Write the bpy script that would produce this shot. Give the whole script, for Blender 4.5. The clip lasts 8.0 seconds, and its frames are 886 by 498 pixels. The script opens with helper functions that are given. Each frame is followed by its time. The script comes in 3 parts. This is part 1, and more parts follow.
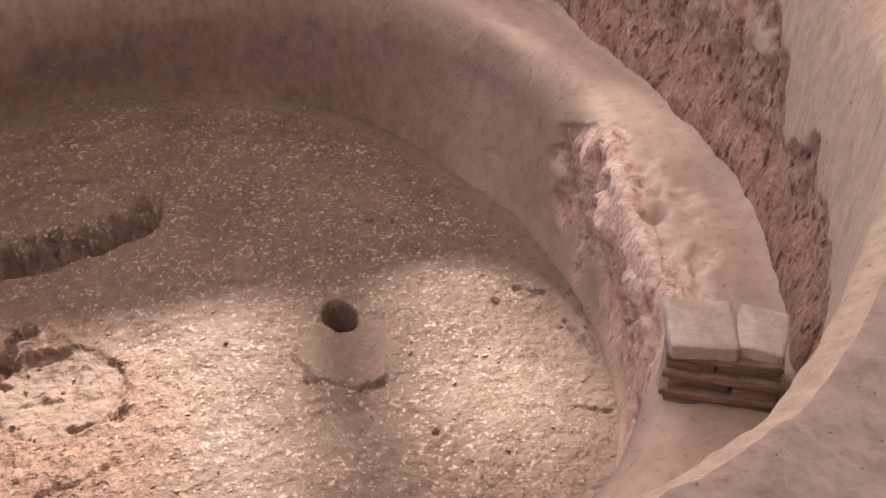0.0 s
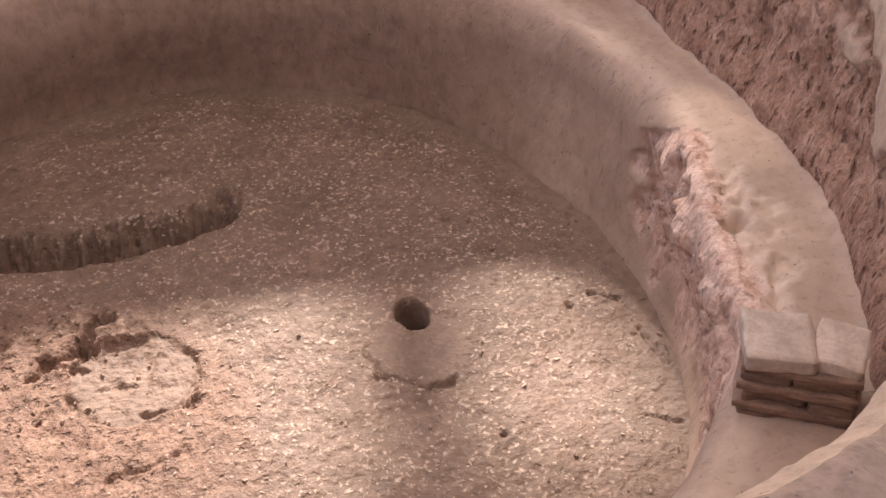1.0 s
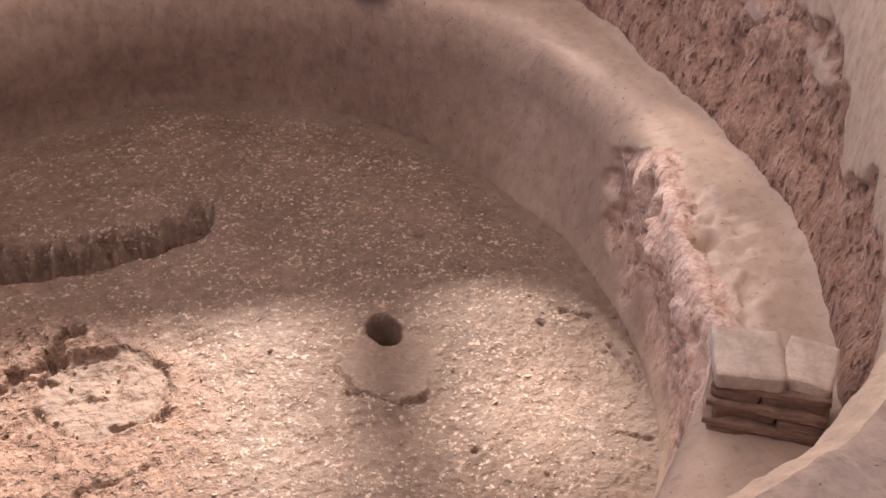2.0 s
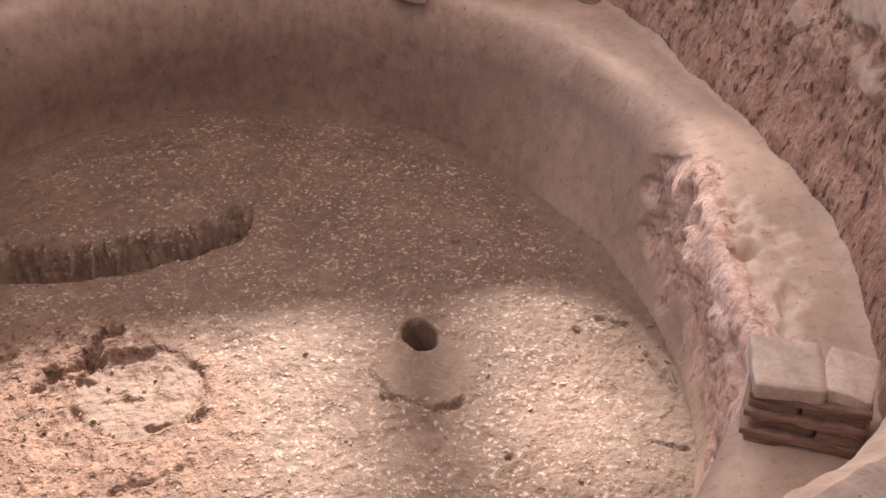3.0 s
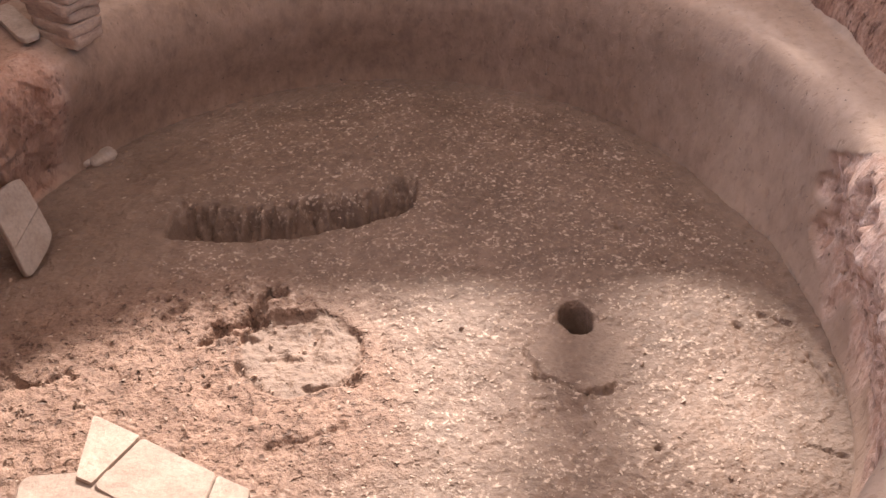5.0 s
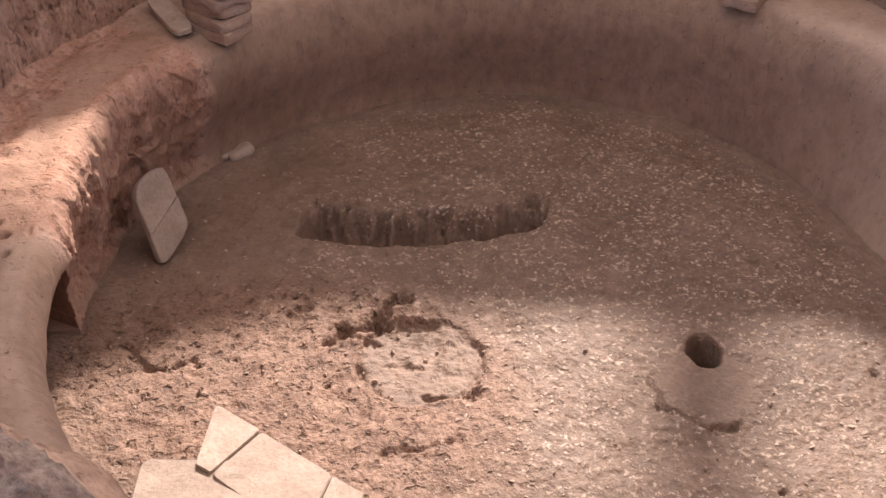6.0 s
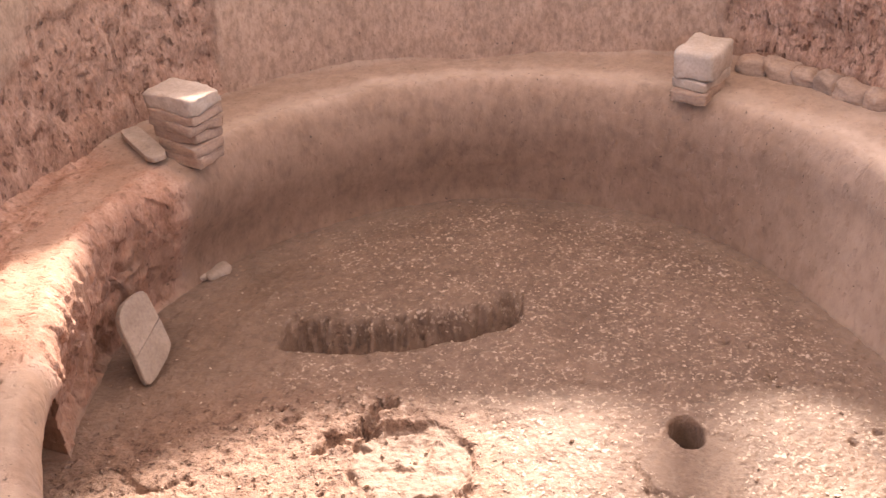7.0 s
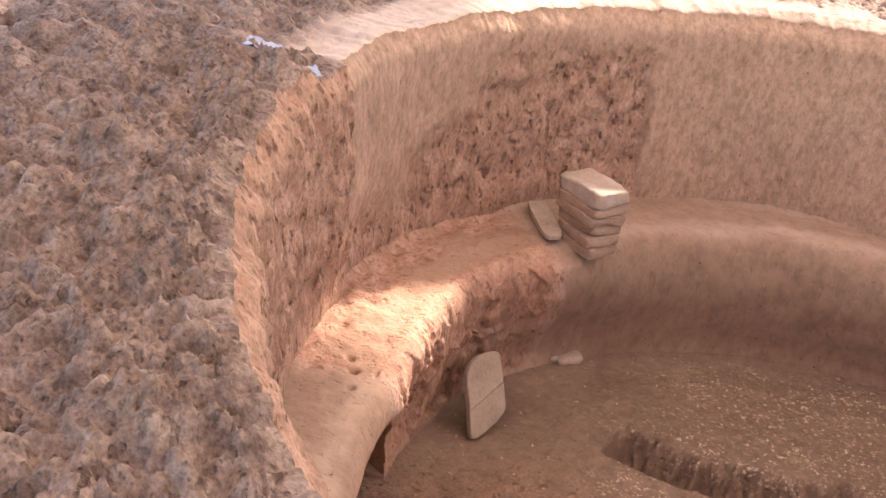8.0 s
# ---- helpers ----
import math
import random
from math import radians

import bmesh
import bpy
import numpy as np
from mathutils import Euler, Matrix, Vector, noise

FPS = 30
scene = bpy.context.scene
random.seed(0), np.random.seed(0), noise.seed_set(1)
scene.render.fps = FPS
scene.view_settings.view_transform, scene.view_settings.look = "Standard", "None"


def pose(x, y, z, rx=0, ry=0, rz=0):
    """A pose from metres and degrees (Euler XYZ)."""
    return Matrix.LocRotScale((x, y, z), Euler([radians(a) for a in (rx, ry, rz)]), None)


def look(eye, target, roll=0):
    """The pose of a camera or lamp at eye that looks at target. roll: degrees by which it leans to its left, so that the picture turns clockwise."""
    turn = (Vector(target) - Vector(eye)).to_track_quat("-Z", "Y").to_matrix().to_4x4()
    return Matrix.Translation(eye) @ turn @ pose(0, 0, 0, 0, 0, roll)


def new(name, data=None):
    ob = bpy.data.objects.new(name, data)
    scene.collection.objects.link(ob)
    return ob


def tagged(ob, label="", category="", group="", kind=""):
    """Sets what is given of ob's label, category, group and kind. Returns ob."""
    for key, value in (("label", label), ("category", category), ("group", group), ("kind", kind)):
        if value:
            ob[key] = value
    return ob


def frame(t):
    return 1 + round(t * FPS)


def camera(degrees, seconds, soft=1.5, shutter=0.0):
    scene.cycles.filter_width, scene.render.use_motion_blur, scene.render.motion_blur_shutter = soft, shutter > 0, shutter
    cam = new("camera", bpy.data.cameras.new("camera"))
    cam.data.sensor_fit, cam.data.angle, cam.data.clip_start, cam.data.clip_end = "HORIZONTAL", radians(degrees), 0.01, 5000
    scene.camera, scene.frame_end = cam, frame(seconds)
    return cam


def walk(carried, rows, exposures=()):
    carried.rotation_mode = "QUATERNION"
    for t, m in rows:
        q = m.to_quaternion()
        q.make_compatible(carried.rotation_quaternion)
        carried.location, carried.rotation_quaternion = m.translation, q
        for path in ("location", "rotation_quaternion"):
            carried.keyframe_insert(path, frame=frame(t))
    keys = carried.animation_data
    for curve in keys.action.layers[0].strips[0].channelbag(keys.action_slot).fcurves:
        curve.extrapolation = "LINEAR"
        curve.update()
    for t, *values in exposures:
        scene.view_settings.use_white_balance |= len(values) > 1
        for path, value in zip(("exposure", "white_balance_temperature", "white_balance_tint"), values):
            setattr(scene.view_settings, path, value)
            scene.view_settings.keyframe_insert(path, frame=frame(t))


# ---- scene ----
cam = camera(42.0, 8.0)
PATH = [
    (0, (0.655, -3.74, 3.19), (1.005, -2.185, 1.982), -0.0),
    (0.1, (0.656, -3.74, 3.19), (1.005, -2.178, 1.991), -0.18),
    (0.2, (0.657, -3.74, 3.19), (0.998, -2.176, 1.991), -0.47),
    (0.3, (0.658, -3.74, 3.189), (0.996, -2.178, 1.986), -0.26),
    (0.4, (0.659, -3.739, 3.188), (0.992, -2.178, 1.984), -0.44),
    (0.5, (0.66, -3.739, 3.187), (0.988, -2.175, 1.983), -0.7),
    (0.6, (0.661, -3.738, 3.185), (0.931, -2.166, 1.978), -1.44),
    (0.7, (0.662, -3.736, 3.182), (0.907, -2.174, 1.958), -1.6),
    (0.8, (0.663, -3.735, 3.179), (0.89, -2.174, 1.949), -1.27),
    (0.9, (0.664, -3.733, 3.177), (0.893, -2.163, 1.96), -0.64),
    (1, (0.664, -3.733, 3.176), (0.884, -2.152, 1.971), -0.8),
    (1.1, (0.663, -3.735, 3.176), (0.893, -2.145, 1.985), -0.49),
    (1.2, (0.66, -3.739, 3.176), (0.898, -2.144, 1.994), -0.05),
    (1.3, (0.658, -3.744, 3.176), (0.904, -2.143, 2.004), 0.1),
    (1.4, (0.655, -3.748, 3.176), (0.917, -2.145, 2.01), 0.36),
    (1.5, (0.654, -3.75, 3.176), (0.919, -2.146, 2.01), 0.5),
    (1.6, (0.654, -3.75, 3.176), (0.93, -2.151, 2.006), 0.88),
    (1.7, (0.654, -3.75, 3.175), (0.937, -2.16, 1.996), 1.0),
    (2.8, (0.656, -3.748, 3.16), (0.878, -2.14, 1.992), 0.48),
    (2.9, (0.656, -3.748, 3.159), (0.877, -2.14, 1.99), 0.39),
    (3, (0.656, -3.747, 3.158), (0.866, -2.136, 1.99), 0.4),
    (3.5, (0.655, -3.741, 3.157), (0.867, -2.14, 1.978), 0.3),
    (4, (0.655, -3.74, 3.158), (0.852, -2.142, 1.971), 0.7),
    (4.5, (0.662, -3.749, 3.161), (0.815, -2.156, 1.961), 1.7),
    (4.6, (0.66, -3.76, 3.164), (0.754, -2.157, 1.972), 0.76),
    (4.7, (0.656, -3.767, 3.166), (0.684, -2.161, 1.975), -0.65),
    (5.8, (0.572, -3.737, 3.146), (0.397, -2.149, 1.943), -0.13),
    (5.9, (0.561, -3.737, 3.144), (0.367, -2.148, 1.945), -0.03),
    (6, (0.555, -3.737, 3.143), (0.301, -2.134, 1.974), -0.9),
    (6.1, (0.553, -3.742, 3.143), (0.299, -2.115, 2.009), 0.0),
    (6.2, (0.552, -3.755, 3.144), (0.293, -2.131, 2.006), 0.13),
    (6.3, (0.552, -3.769, 3.145), (0.211, -2.182, 1.977), -1.79),
    (6.4, (0.552, -3.782, 3.147), (0.205, -2.161, 2.026), -1.8),
    (6.5, (0.551, -3.793, 3.149), (0.19, -2.131, 2.097), -2.8),
    (6.6, (0.548, -3.806, 3.153), (0.212, -2.119, 2.132), -2.67),
    (6.7, (0.544, -3.82, 3.158), (0.257, -2.127, 2.133), -2.23),
    (6.8, (0.538, -3.837, 3.164), (0.277, -2.132, 2.151), -3.33),
    (6.9, (0.531, -3.855, 3.17), (0.263, -2.143, 2.171), -4.71),
    (7, (0.523, -3.875, 3.177), (0.319, -2.159, 2.17), -3.6),
    (7.1, (0.516, -3.897, 3.183), (0.248, -2.185, 2.184), -3.45),
    (7.2, (0.509, -3.916, 3.189), (0.174, -2.187, 2.242), -2.4),
    (7.3, (0.504, -3.93, 3.194), (0.071, -2.222, 2.247), -1.26),
    (7.4, (0.502, -3.939, 3.198), (-0.021, -2.243, 2.274), 1.03),
    (7.5, (0.501, -3.944, 3.2), (-0.11, -2.279, 2.275), 3.18),
    (7.6, (0.494, -3.957, 3.204), (-0.182, -2.311, 2.291), 3.01),
    (7.7, (0.487, -3.97, 3.208), (-0.254, -2.334, 2.327), 4.19),
    (7.9, (0.479, -3.976, 3.221), (-0.302, -2.348, 2.361), 5.63),
    (8, (0.475, -3.979, 3.228), (-0.333, -2.366, 2.364), 6.45),
]
EXPOSURES = [(0, 1.7, 6600, 14), (4.5, 1.86, 6600, 14), (6.0, 1.58, 6550, 14), (6.4, 1.6, 6800, 15), (7.0, 2.5, 7000, 16), (7.5, 2.58, 7350, 17), (8.0, 2.28, 7400, 18)]
walk(cam, [(t, look(eye, target, roll)) for t, eye, target, roll in PATH], EXPOSURES)

# ---- light: low sun from beyond the pit, cut into patches by an added canopy ----
TO_SUN = Vector((0.04, 1.34, 1.0)).normalized()
world = bpy.data.worlds.new("sky")
scene.world = world
world.use_nodes = True
wn, wl = world.node_tree.nodes, world.node_tree.links
sky = wn.new("ShaderNodeTexSky")
sky.sky_type = "NISHITA"
sky.sun_disc = False
sky.sun_elevation = math.asin(TO_SUN.z)
sky.sun_rotation = math.atan2(TO_SUN.x, TO_SUN.y)
wl.new(sky.outputs[0], wn["Background"].inputs[0])
wn["Background"].inputs[1].default_value = 0.15
sun_data = bpy.data.lights.new("sun", "SUN")
sun_data.energy, sun_data.angle, sun_data.color = 3.7, radians(4.2), (1.0, 0.89, 0.79)
sun = new("sun", sun_data)
sun.matrix_world = Matrix.Translation((1, 6, 8)) @ TO_SUN.to_track_quat("Z", "Y").to_matrix().to_4x4()

# ---- noise ----
def lattice(ix, iy, iz, seed):
    h = (ix * 374761393 + iy * 668265263 + iz * 2147483647 + seed * 974711) & 0xFFFFFFFF
    h = ((h ^ (h >> 13)) * 1274126177) & 0xFFFFFFFF
    h = ((h ^ (h >> 15)) * 2246822519) & 0xFFFFFFFF
    return ((h ^ (h >> 16)) & 0xFFFF) / 65535.0


def vnoise(x, y, z, seed=0):
    """Smooth value noise, -1 to 1, one bump a unit."""
    x, y, z = np.broadcast_arrays(np.asarray(x, float), np.asarray(y, float), np.asarray(z, float))
    ix, iy, iz = (np.floor(a).astype(np.int64) for a in (x, y, z))
    fx, fy, fz = (a - np.floor(a) for a in (x, y, z))
    fx, fy, fz = (a * a * (3 - 2 * a) for a in (fx, fy, fz))
    total = 0
    for dx in (0, 1):
        for dy in (0, 1):
            for dz in (0, 1):
                w = (fx if dx else 1 - fx) * (fy if dy else 1 - fy) * (fz if dz else 1 - fz)
                total = total + w * lattice(ix + dx, iy + dy, iz + dz, seed)
    return total * 2 - 1


def fbm(x, y, z, octaves=4, seed=0, gain=0.5):
    total, amp = 0, 1.0
    for n in range(octaves):
        total = total + amp * vnoise(np.asarray(x) * 2**n, np.asarray(y) * 2**n, np.asarray(z) * 2**n, seed + 17 * n)
        amp *= gain
    return total


def cells(x, y, seed=0):
    """Distance to the nearest of randomly strewn points, about one a unit."""
    x, y = np.broadcast_arrays(np.asarray(x, float), np.asarray(y, float))
    ix, iy = np.floor(x).astype(np.int64), np.floor(y).astype(np.int64)
    best = np.full(x.shape, 9.0)
    for dx in (-1, 0, 1):
        for dy in (-1, 0, 1):
            px = ix + dx + lattice(ix + dx, iy + dy, ix * 0, seed)
            py = iy + dy + lattice(ix + dx, iy + dy, ix * 0 + 7, seed + 3)
            best = np.minimum(best, np.hypot(x - px, y - py))
    return best


def facets(x, y, seed=0):
    """A random level, -1 to 1, for each of the cells round randomly strewn points."""
    x, y = np.broadcast_arrays(np.asarray(x, float), np.asarray(y, float))
    ix, iy = np.floor(x).astype(np.int64), np.floor(y).astype(np.int64)
    best, level = np.full(x.shape, 9.0), np.zeros(x.shape)
    for dx in (-1, 0, 1):
        for dy in (-1, 0, 1):
            px = ix + dx + lattice(ix + dx, iy + dy, ix * 0, seed)
            py = iy + dy + lattice(ix + dx, iy + dy, ix * 0 + 7, seed + 3)
            d = np.hypot(x - px, y - py)
            level = np.where(d < best, lattice(ix + dx, iy + dy, ix * 0 + 13, seed + 5) * 2 - 1, level)
            best = np.minimum(best, d)
    return level


def step(a, b, v):
    s = np.clip((v - a) / (b - a), 0, 1)
    return s * s * (3 - 2 * s)


# ---- materials ----
def nodes_of(name):
    mat = bpy.data.materials.new(name)
    mat.use_nodes = True
    nt = mat.node_tree
    return mat, nt.nodes, nt.links, nt.nodes["Principled BSDF"]


def tex_noise(n, l, coord, scale, detail=6, rough=0.6, stretch=(1, 1, 1)):
    m = n.new("ShaderNodeMapping")
    m.inputs["Scale"].default_value = stretch
    l.new(coord, m.inputs[0])
    t = n.new("ShaderNodeTexNoise")
    t.inputs["Scale"].default_value, t.inputs["Detail"].default_value, t.inputs["Roughness"].default_value = scale, detail, rough
    l.new(m.outputs[0], t.inputs[0])
    return t.outputs[0]


def ramp(n, l, fac, stops):
    r = n.new("ShaderNodeValToRGB")
    while len(r.color_ramp.elements) < len(stops):
        r.color_ramp.elements.new(0.5)
    for e, (p, c) in zip(r.color_ramp.elements, stops):
        e.position, e.color = p, (*c, 1) if len(c) == 3 else c
    l.new(fac, r.inputs[0])
    return r.outputs[0]


def mix(n, l, fac, a, b, how="MIX"):
    m = n.new("ShaderNodeMix")
    m.data_type, m.blend_type = "RGBA", how
    if isinstance(fac, float):
        m.inputs[0].default_value = fac
    else:
        l.new(fac, m.inputs[0])
    for sock, v in ((m.inputs[6], a), (m.inputs[7], b)):
        if isinstance(v, tuple):
            sock.default_value = (*v, 1)
        else:
            l.new(v, sock)
    return m.outputs[2]


def attr(n, name):
    a = n.new("ShaderNodeAttribute")
    a.attribute_name = name
    return a.outputs["Fac"]


def math_node(n, l, op, a, b):
    m = n.new("ShaderNodeMath")
    m.operation = op
    for sock, v in zip(m.inputs, (a, b)):
        if isinstance(v, (int, float)):
            sock.default_value = v
        else:
            l.new(v, sock)
    return m.outputs[0]


def bump(n, l, bsdf, heights):
    """A chain of bumps: (height socket, strength, distance)."""
    last = None
    for h, strength, distance in heights:
        b = n.new("ShaderNodeBump")
        b.inputs["Strength"].default_value, b.inputs["Distance"].default_value = strength, distance
        l.new(h, b.inputs["Height"])
        if last:
            l.new(last, b.inputs["Normal"])
        last = b.outputs[0]
    l.new(last, bsdf.inputs["Normal"])


def earth(name, plaster, plaster2, bare, bare2, streak=(1, 1, 0.25), fleck=0.0, gloss=0.85, relief=1.0, grain=0.35, chips=0.8, dirt=0.8):
    """Earth plaster with bare, broken places where the mesh attribute 'bare' is 1."""
    mat, n, l, bsdf = nodes_of(name)
    co = n.new("ShaderNodeTexCoord").outputs["Object"]
    big = tex_noise(n, l, co, 1.7, 5, 0.6)
    mid = tex_noise(n, l, co, 14, 8, 0.68, streak)
    fine = tex_noise(n, l, co, 62, 4, 0.65, streak)
    grit = tex_noise(n, l, co, 190, 3, 0.6)
    a = mix(n, l, ramp(n, l, big, [(0.35, (0, 0, 0)), (0.68, (1, 1, 1))]), plaster, plaster2)
    a = mix(n, l, 0.55, a, ramp(n, l, mid, [(0.32, (0.45, 0.42, 0.4)), (0.62, (1.0, 1.0, 1.0))]), "MULTIPLY")
    a = mix(n, l, grain, a, ramp(n, l, tex_noise(n, l, co, 34, 5, 0.7, streak), [(0.34, (0.55, 0.52, 0.5)), (0.58, (1.08, 1.08, 1.08))]), "MULTIPLY")
    b = mix(n, l, ramp(n, l, mid, [(0.36, (0, 0, 0)), (0.64, (1, 1, 1))]), bare, bare2)
    b = mix(n, l, dirt, b, ramp(n, l, fine, [(0.33, (0.42, 0.38, 0.36)), (0.6, (1.05, 1.05, 1.05))]), "MULTIPLY")
    b = mix(n, l, 0.94 * dirt, b, ramp(n, l, tex_noise(n, l, co, 6, 4, 0.6), [(0.36, (0.55, 0.5, 0.47)), (0.6, (1.0, 1.0, 1.0))]), "MULTIPLY")
    b = mix(n, l, attr(n, "red"), b, mix(n, l, 1.0, b, (0.70, 0.57, 0.50), "MULTIPLY"))
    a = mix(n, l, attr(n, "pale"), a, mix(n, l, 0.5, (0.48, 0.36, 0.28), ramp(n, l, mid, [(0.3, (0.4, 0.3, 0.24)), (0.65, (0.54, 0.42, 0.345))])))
    c = mix(n, l, attr(n, "bare"), a, b)
    if fleck:
        # soft pale mottling of grains trodden into the surface
        speck = math_node(n, l, "ADD", math_node(n, l, "MULTIPLY", tex_noise(n, l, co, 52, 2, 0.5), 0.62), math_node(n, l, "MULTIPLY", tex_noise(n, l, co, 24, 2, 0.5), 0.38))
        grains = ramp(n, l, speck, [(0.54, (0, 0, 0)), (0.64, (1, 1, 1))])
        drift = ramp(n, l, tex_noise(n, l, co, 4.2, 4, 0.65), [(0.40, (0.12, 0.12, 0.12)), (0.60, (1, 1, 1))])
        amount = mix(n, l, 1.0, grains, drift, "MULTIPLY")
        amount = mix(n, l, 1.0, amount, (fleck, fleck, fleck), "MULTIPLY")
        amount = mix(n, l, attr(n, "smooth"), amount, (0.0, 0.0, 0.0))
        c = mix(n, l, amount, c, (0.52, 0.40, 0.315))
    # small dark pits and crumbs
    pits = ramp(n, l, tex_noise(n, l, co, 42, 2, 0.5), [(0.25, (1, 1, 1)), (0.29, (0, 0, 0))])
    c = mix(n, l, mix(n, l, 0.75, (0.0, 0.0, 0.0), pits), c, (0.06, 0.045, 0.035))
    # gouges and chips left in the bare earth: sunk, and their shade darkened into the colour
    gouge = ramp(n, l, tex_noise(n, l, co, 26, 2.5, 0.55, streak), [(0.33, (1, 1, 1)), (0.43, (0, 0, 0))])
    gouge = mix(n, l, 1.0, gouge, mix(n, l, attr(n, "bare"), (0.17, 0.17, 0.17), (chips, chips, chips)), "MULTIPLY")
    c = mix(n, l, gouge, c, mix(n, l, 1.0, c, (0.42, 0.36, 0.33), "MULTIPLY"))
    chip = math_node(n, l, "MULTIPLY", gouge, -1.0)
    l.new(c, bsdf.inputs["Base Color"])
    bsdf.inputs["Roughness"].default_value = gloss
    bsdf.inputs["Specular IOR Level"].default_value = 0.3
    rough = math_node(n, l, "MULTIPLY", fine, math_node(n, l, "ADD", math_node(n, l, "MULTIPLY", attr(n, "bare"), 0.85), 0.14))
    if fleck:
        rough = math_node(n, l, "ADD", rough, math_node(n, l, "MULTIPLY", tex_noise(n, l, co, 46, 2.5, 0.55), 0.8))
    bump(n, l, bsdf, [(mid, 0.4, 0.012), (chip, 0.8, 0.014), (rough, 0.9 * relief, 0.011), (grit, 0.25, 0.003)])
    return mat


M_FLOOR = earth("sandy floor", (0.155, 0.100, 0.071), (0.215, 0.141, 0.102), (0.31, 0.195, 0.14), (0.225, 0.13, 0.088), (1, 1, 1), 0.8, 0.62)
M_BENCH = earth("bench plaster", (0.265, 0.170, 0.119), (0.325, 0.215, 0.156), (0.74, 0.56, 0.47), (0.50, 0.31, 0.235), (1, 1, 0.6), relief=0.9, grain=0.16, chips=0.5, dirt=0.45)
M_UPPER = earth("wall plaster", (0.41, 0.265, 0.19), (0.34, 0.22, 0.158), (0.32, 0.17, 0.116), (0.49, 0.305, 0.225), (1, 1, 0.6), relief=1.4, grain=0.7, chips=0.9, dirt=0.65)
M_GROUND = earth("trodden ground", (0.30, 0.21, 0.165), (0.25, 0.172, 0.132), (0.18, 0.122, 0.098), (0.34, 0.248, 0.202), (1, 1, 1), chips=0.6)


def stone(name, base, dark, layered=0.0):
    mat, n, l, bsdf = nodes_of(name)
    co = n.new("ShaderNodeTexCoord").outputs["Object"]
    info = n.new("ShaderNodeObjectInfo")
    mid = tex_noise(n, l, co, 9, 7, 0.65, (1, 1, 1 + 6 * layered))
    fine = tex_noise(n, l, co, 60, 6, 0.7)
    c = mix(n, l, ramp(n, l, mid, [(0.35, (0, 0, 0)), (0.7, (1, 1, 1))]), dark, base)
    c = mix(n, l, 0.4, c, ramp(n, l, fine, [(0.32, (0.45, 0.42, 0.4)), (0.58, (1, 1, 1))]), "MULTIPLY")
    tone = n.new("ShaderNodeMapRange")
    tone.inputs[3].default_value, tone.inputs[4].default_value = 0.82, 1.08
    l.new(info.outputs["Random"], tone.inputs[0])
    c = mix(n, l, 1.0, c, tone.outputs[0], "MULTIPLY")
    l.new(c, bsdf.inputs["Base Color"])
    bsdf.inputs["Roughness"].default_value = 0.8
    bump(n, l, bsdf, [(mid, 0.5, 0.014), (fine, 0.6, 0.006)])
    return mat


M_PALE = stone("pale sandstone", (0.43, 0.335, 0.27), (0.31, 0.23, 0.18))
M_BROWN = stone("layered brown sandstone", (0.33, 0.21, 0.15), (0.15, 0.085, 0.06), 1.6)
M_CAP = stone("pale cap stone", (0.53, 0.42, 0.35), (0.38, 0.29, 0.23))
M_TAN = stone("tan sandstone", (0.40, 0.275, 0.205), (0.28, 0.18, 0.13), 0.6)

# ---- helpers for meshes ----
CX, CY = 0.24, 0.20  # the pit's centre


def around(table):
    """A closed curve of values over the angle in degrees, from (angle, value) pairs."""
    pairs = sorted((a % 360, v) for a, v in table)
    a = np.array([p[0] for p in pairs])
    v = np.array([p[1] for p in pairs])
    a, v = np.r_[a - 360, a, a + 360], np.r_[v, v, v]

    def curve(deg):
        out = 0
        for off in (-5, -2.5, 0, 2.5, 5):
            out = out + np.interp((np.asarray(deg) + off) % 360, a, v)
        return out / 5

    return curve


def grid_mesh(name, P, closed, attrs, material):
    """One mesh from a grid of points (rows, columns, 3); closed: the columns wrap round."""
    rows, cols = P.shape[:2]
    idx = np.arange(rows * cols).reshape(rows, cols)
    nxt = np.roll(idx, -1, 1) if closed else idx[:, 1:]
    cur = idx if closed else idx[:, :-1]
    faces = np.stack([cur[:-1], nxt[:-1], nxt[1:], cur[1:]], -1).reshape(-1, 4)
    return sheet(name, P.reshape(-1, 3), faces, {k: v.ravel() for k, v in attrs.items()}, material)


def sheet(name, verts, faces, attrs, material):
    me = bpy.data.meshes.new(name)
    me.vertices.add(len(verts))
    me.vertices.foreach_set("co", np.ascontiguousarray(verts, dtype=np.float32).ravel())
    me.loops.add(faces.size)
    me.loops.foreach_set("vertex_index", faces.ravel().astype(np.int32))
    me.polygons.add(len(faces))
    me.polygons.foreach_set("loop_start", (np.arange(len(faces)) * 4).astype(np.int32))
    me.polygons.foreach_set("loop_total", np.full(len(faces), 4, np.int32))
    me.polygons.foreach_set("use_smooth", np.ones(len(faces), bool))
    me.update(calc_edges=True)
    for key, values in attrs.items():
        me.attributes.new(key, "FLOAT", "POINT").data.foreach_set("value", np.asarray(values, np.float32))
    me.materials.append(material)
    return new(name, me)


def part(name, bm, material, parent=None, label=""):
    me = bpy.data.meshes.new(name)
    bm.to_mesh(me)
    bm.free()
    me.materials.append(material)
    ob = new(name, me)
    if parent:
        ob.parent = parent
    return tagged(ob, label)


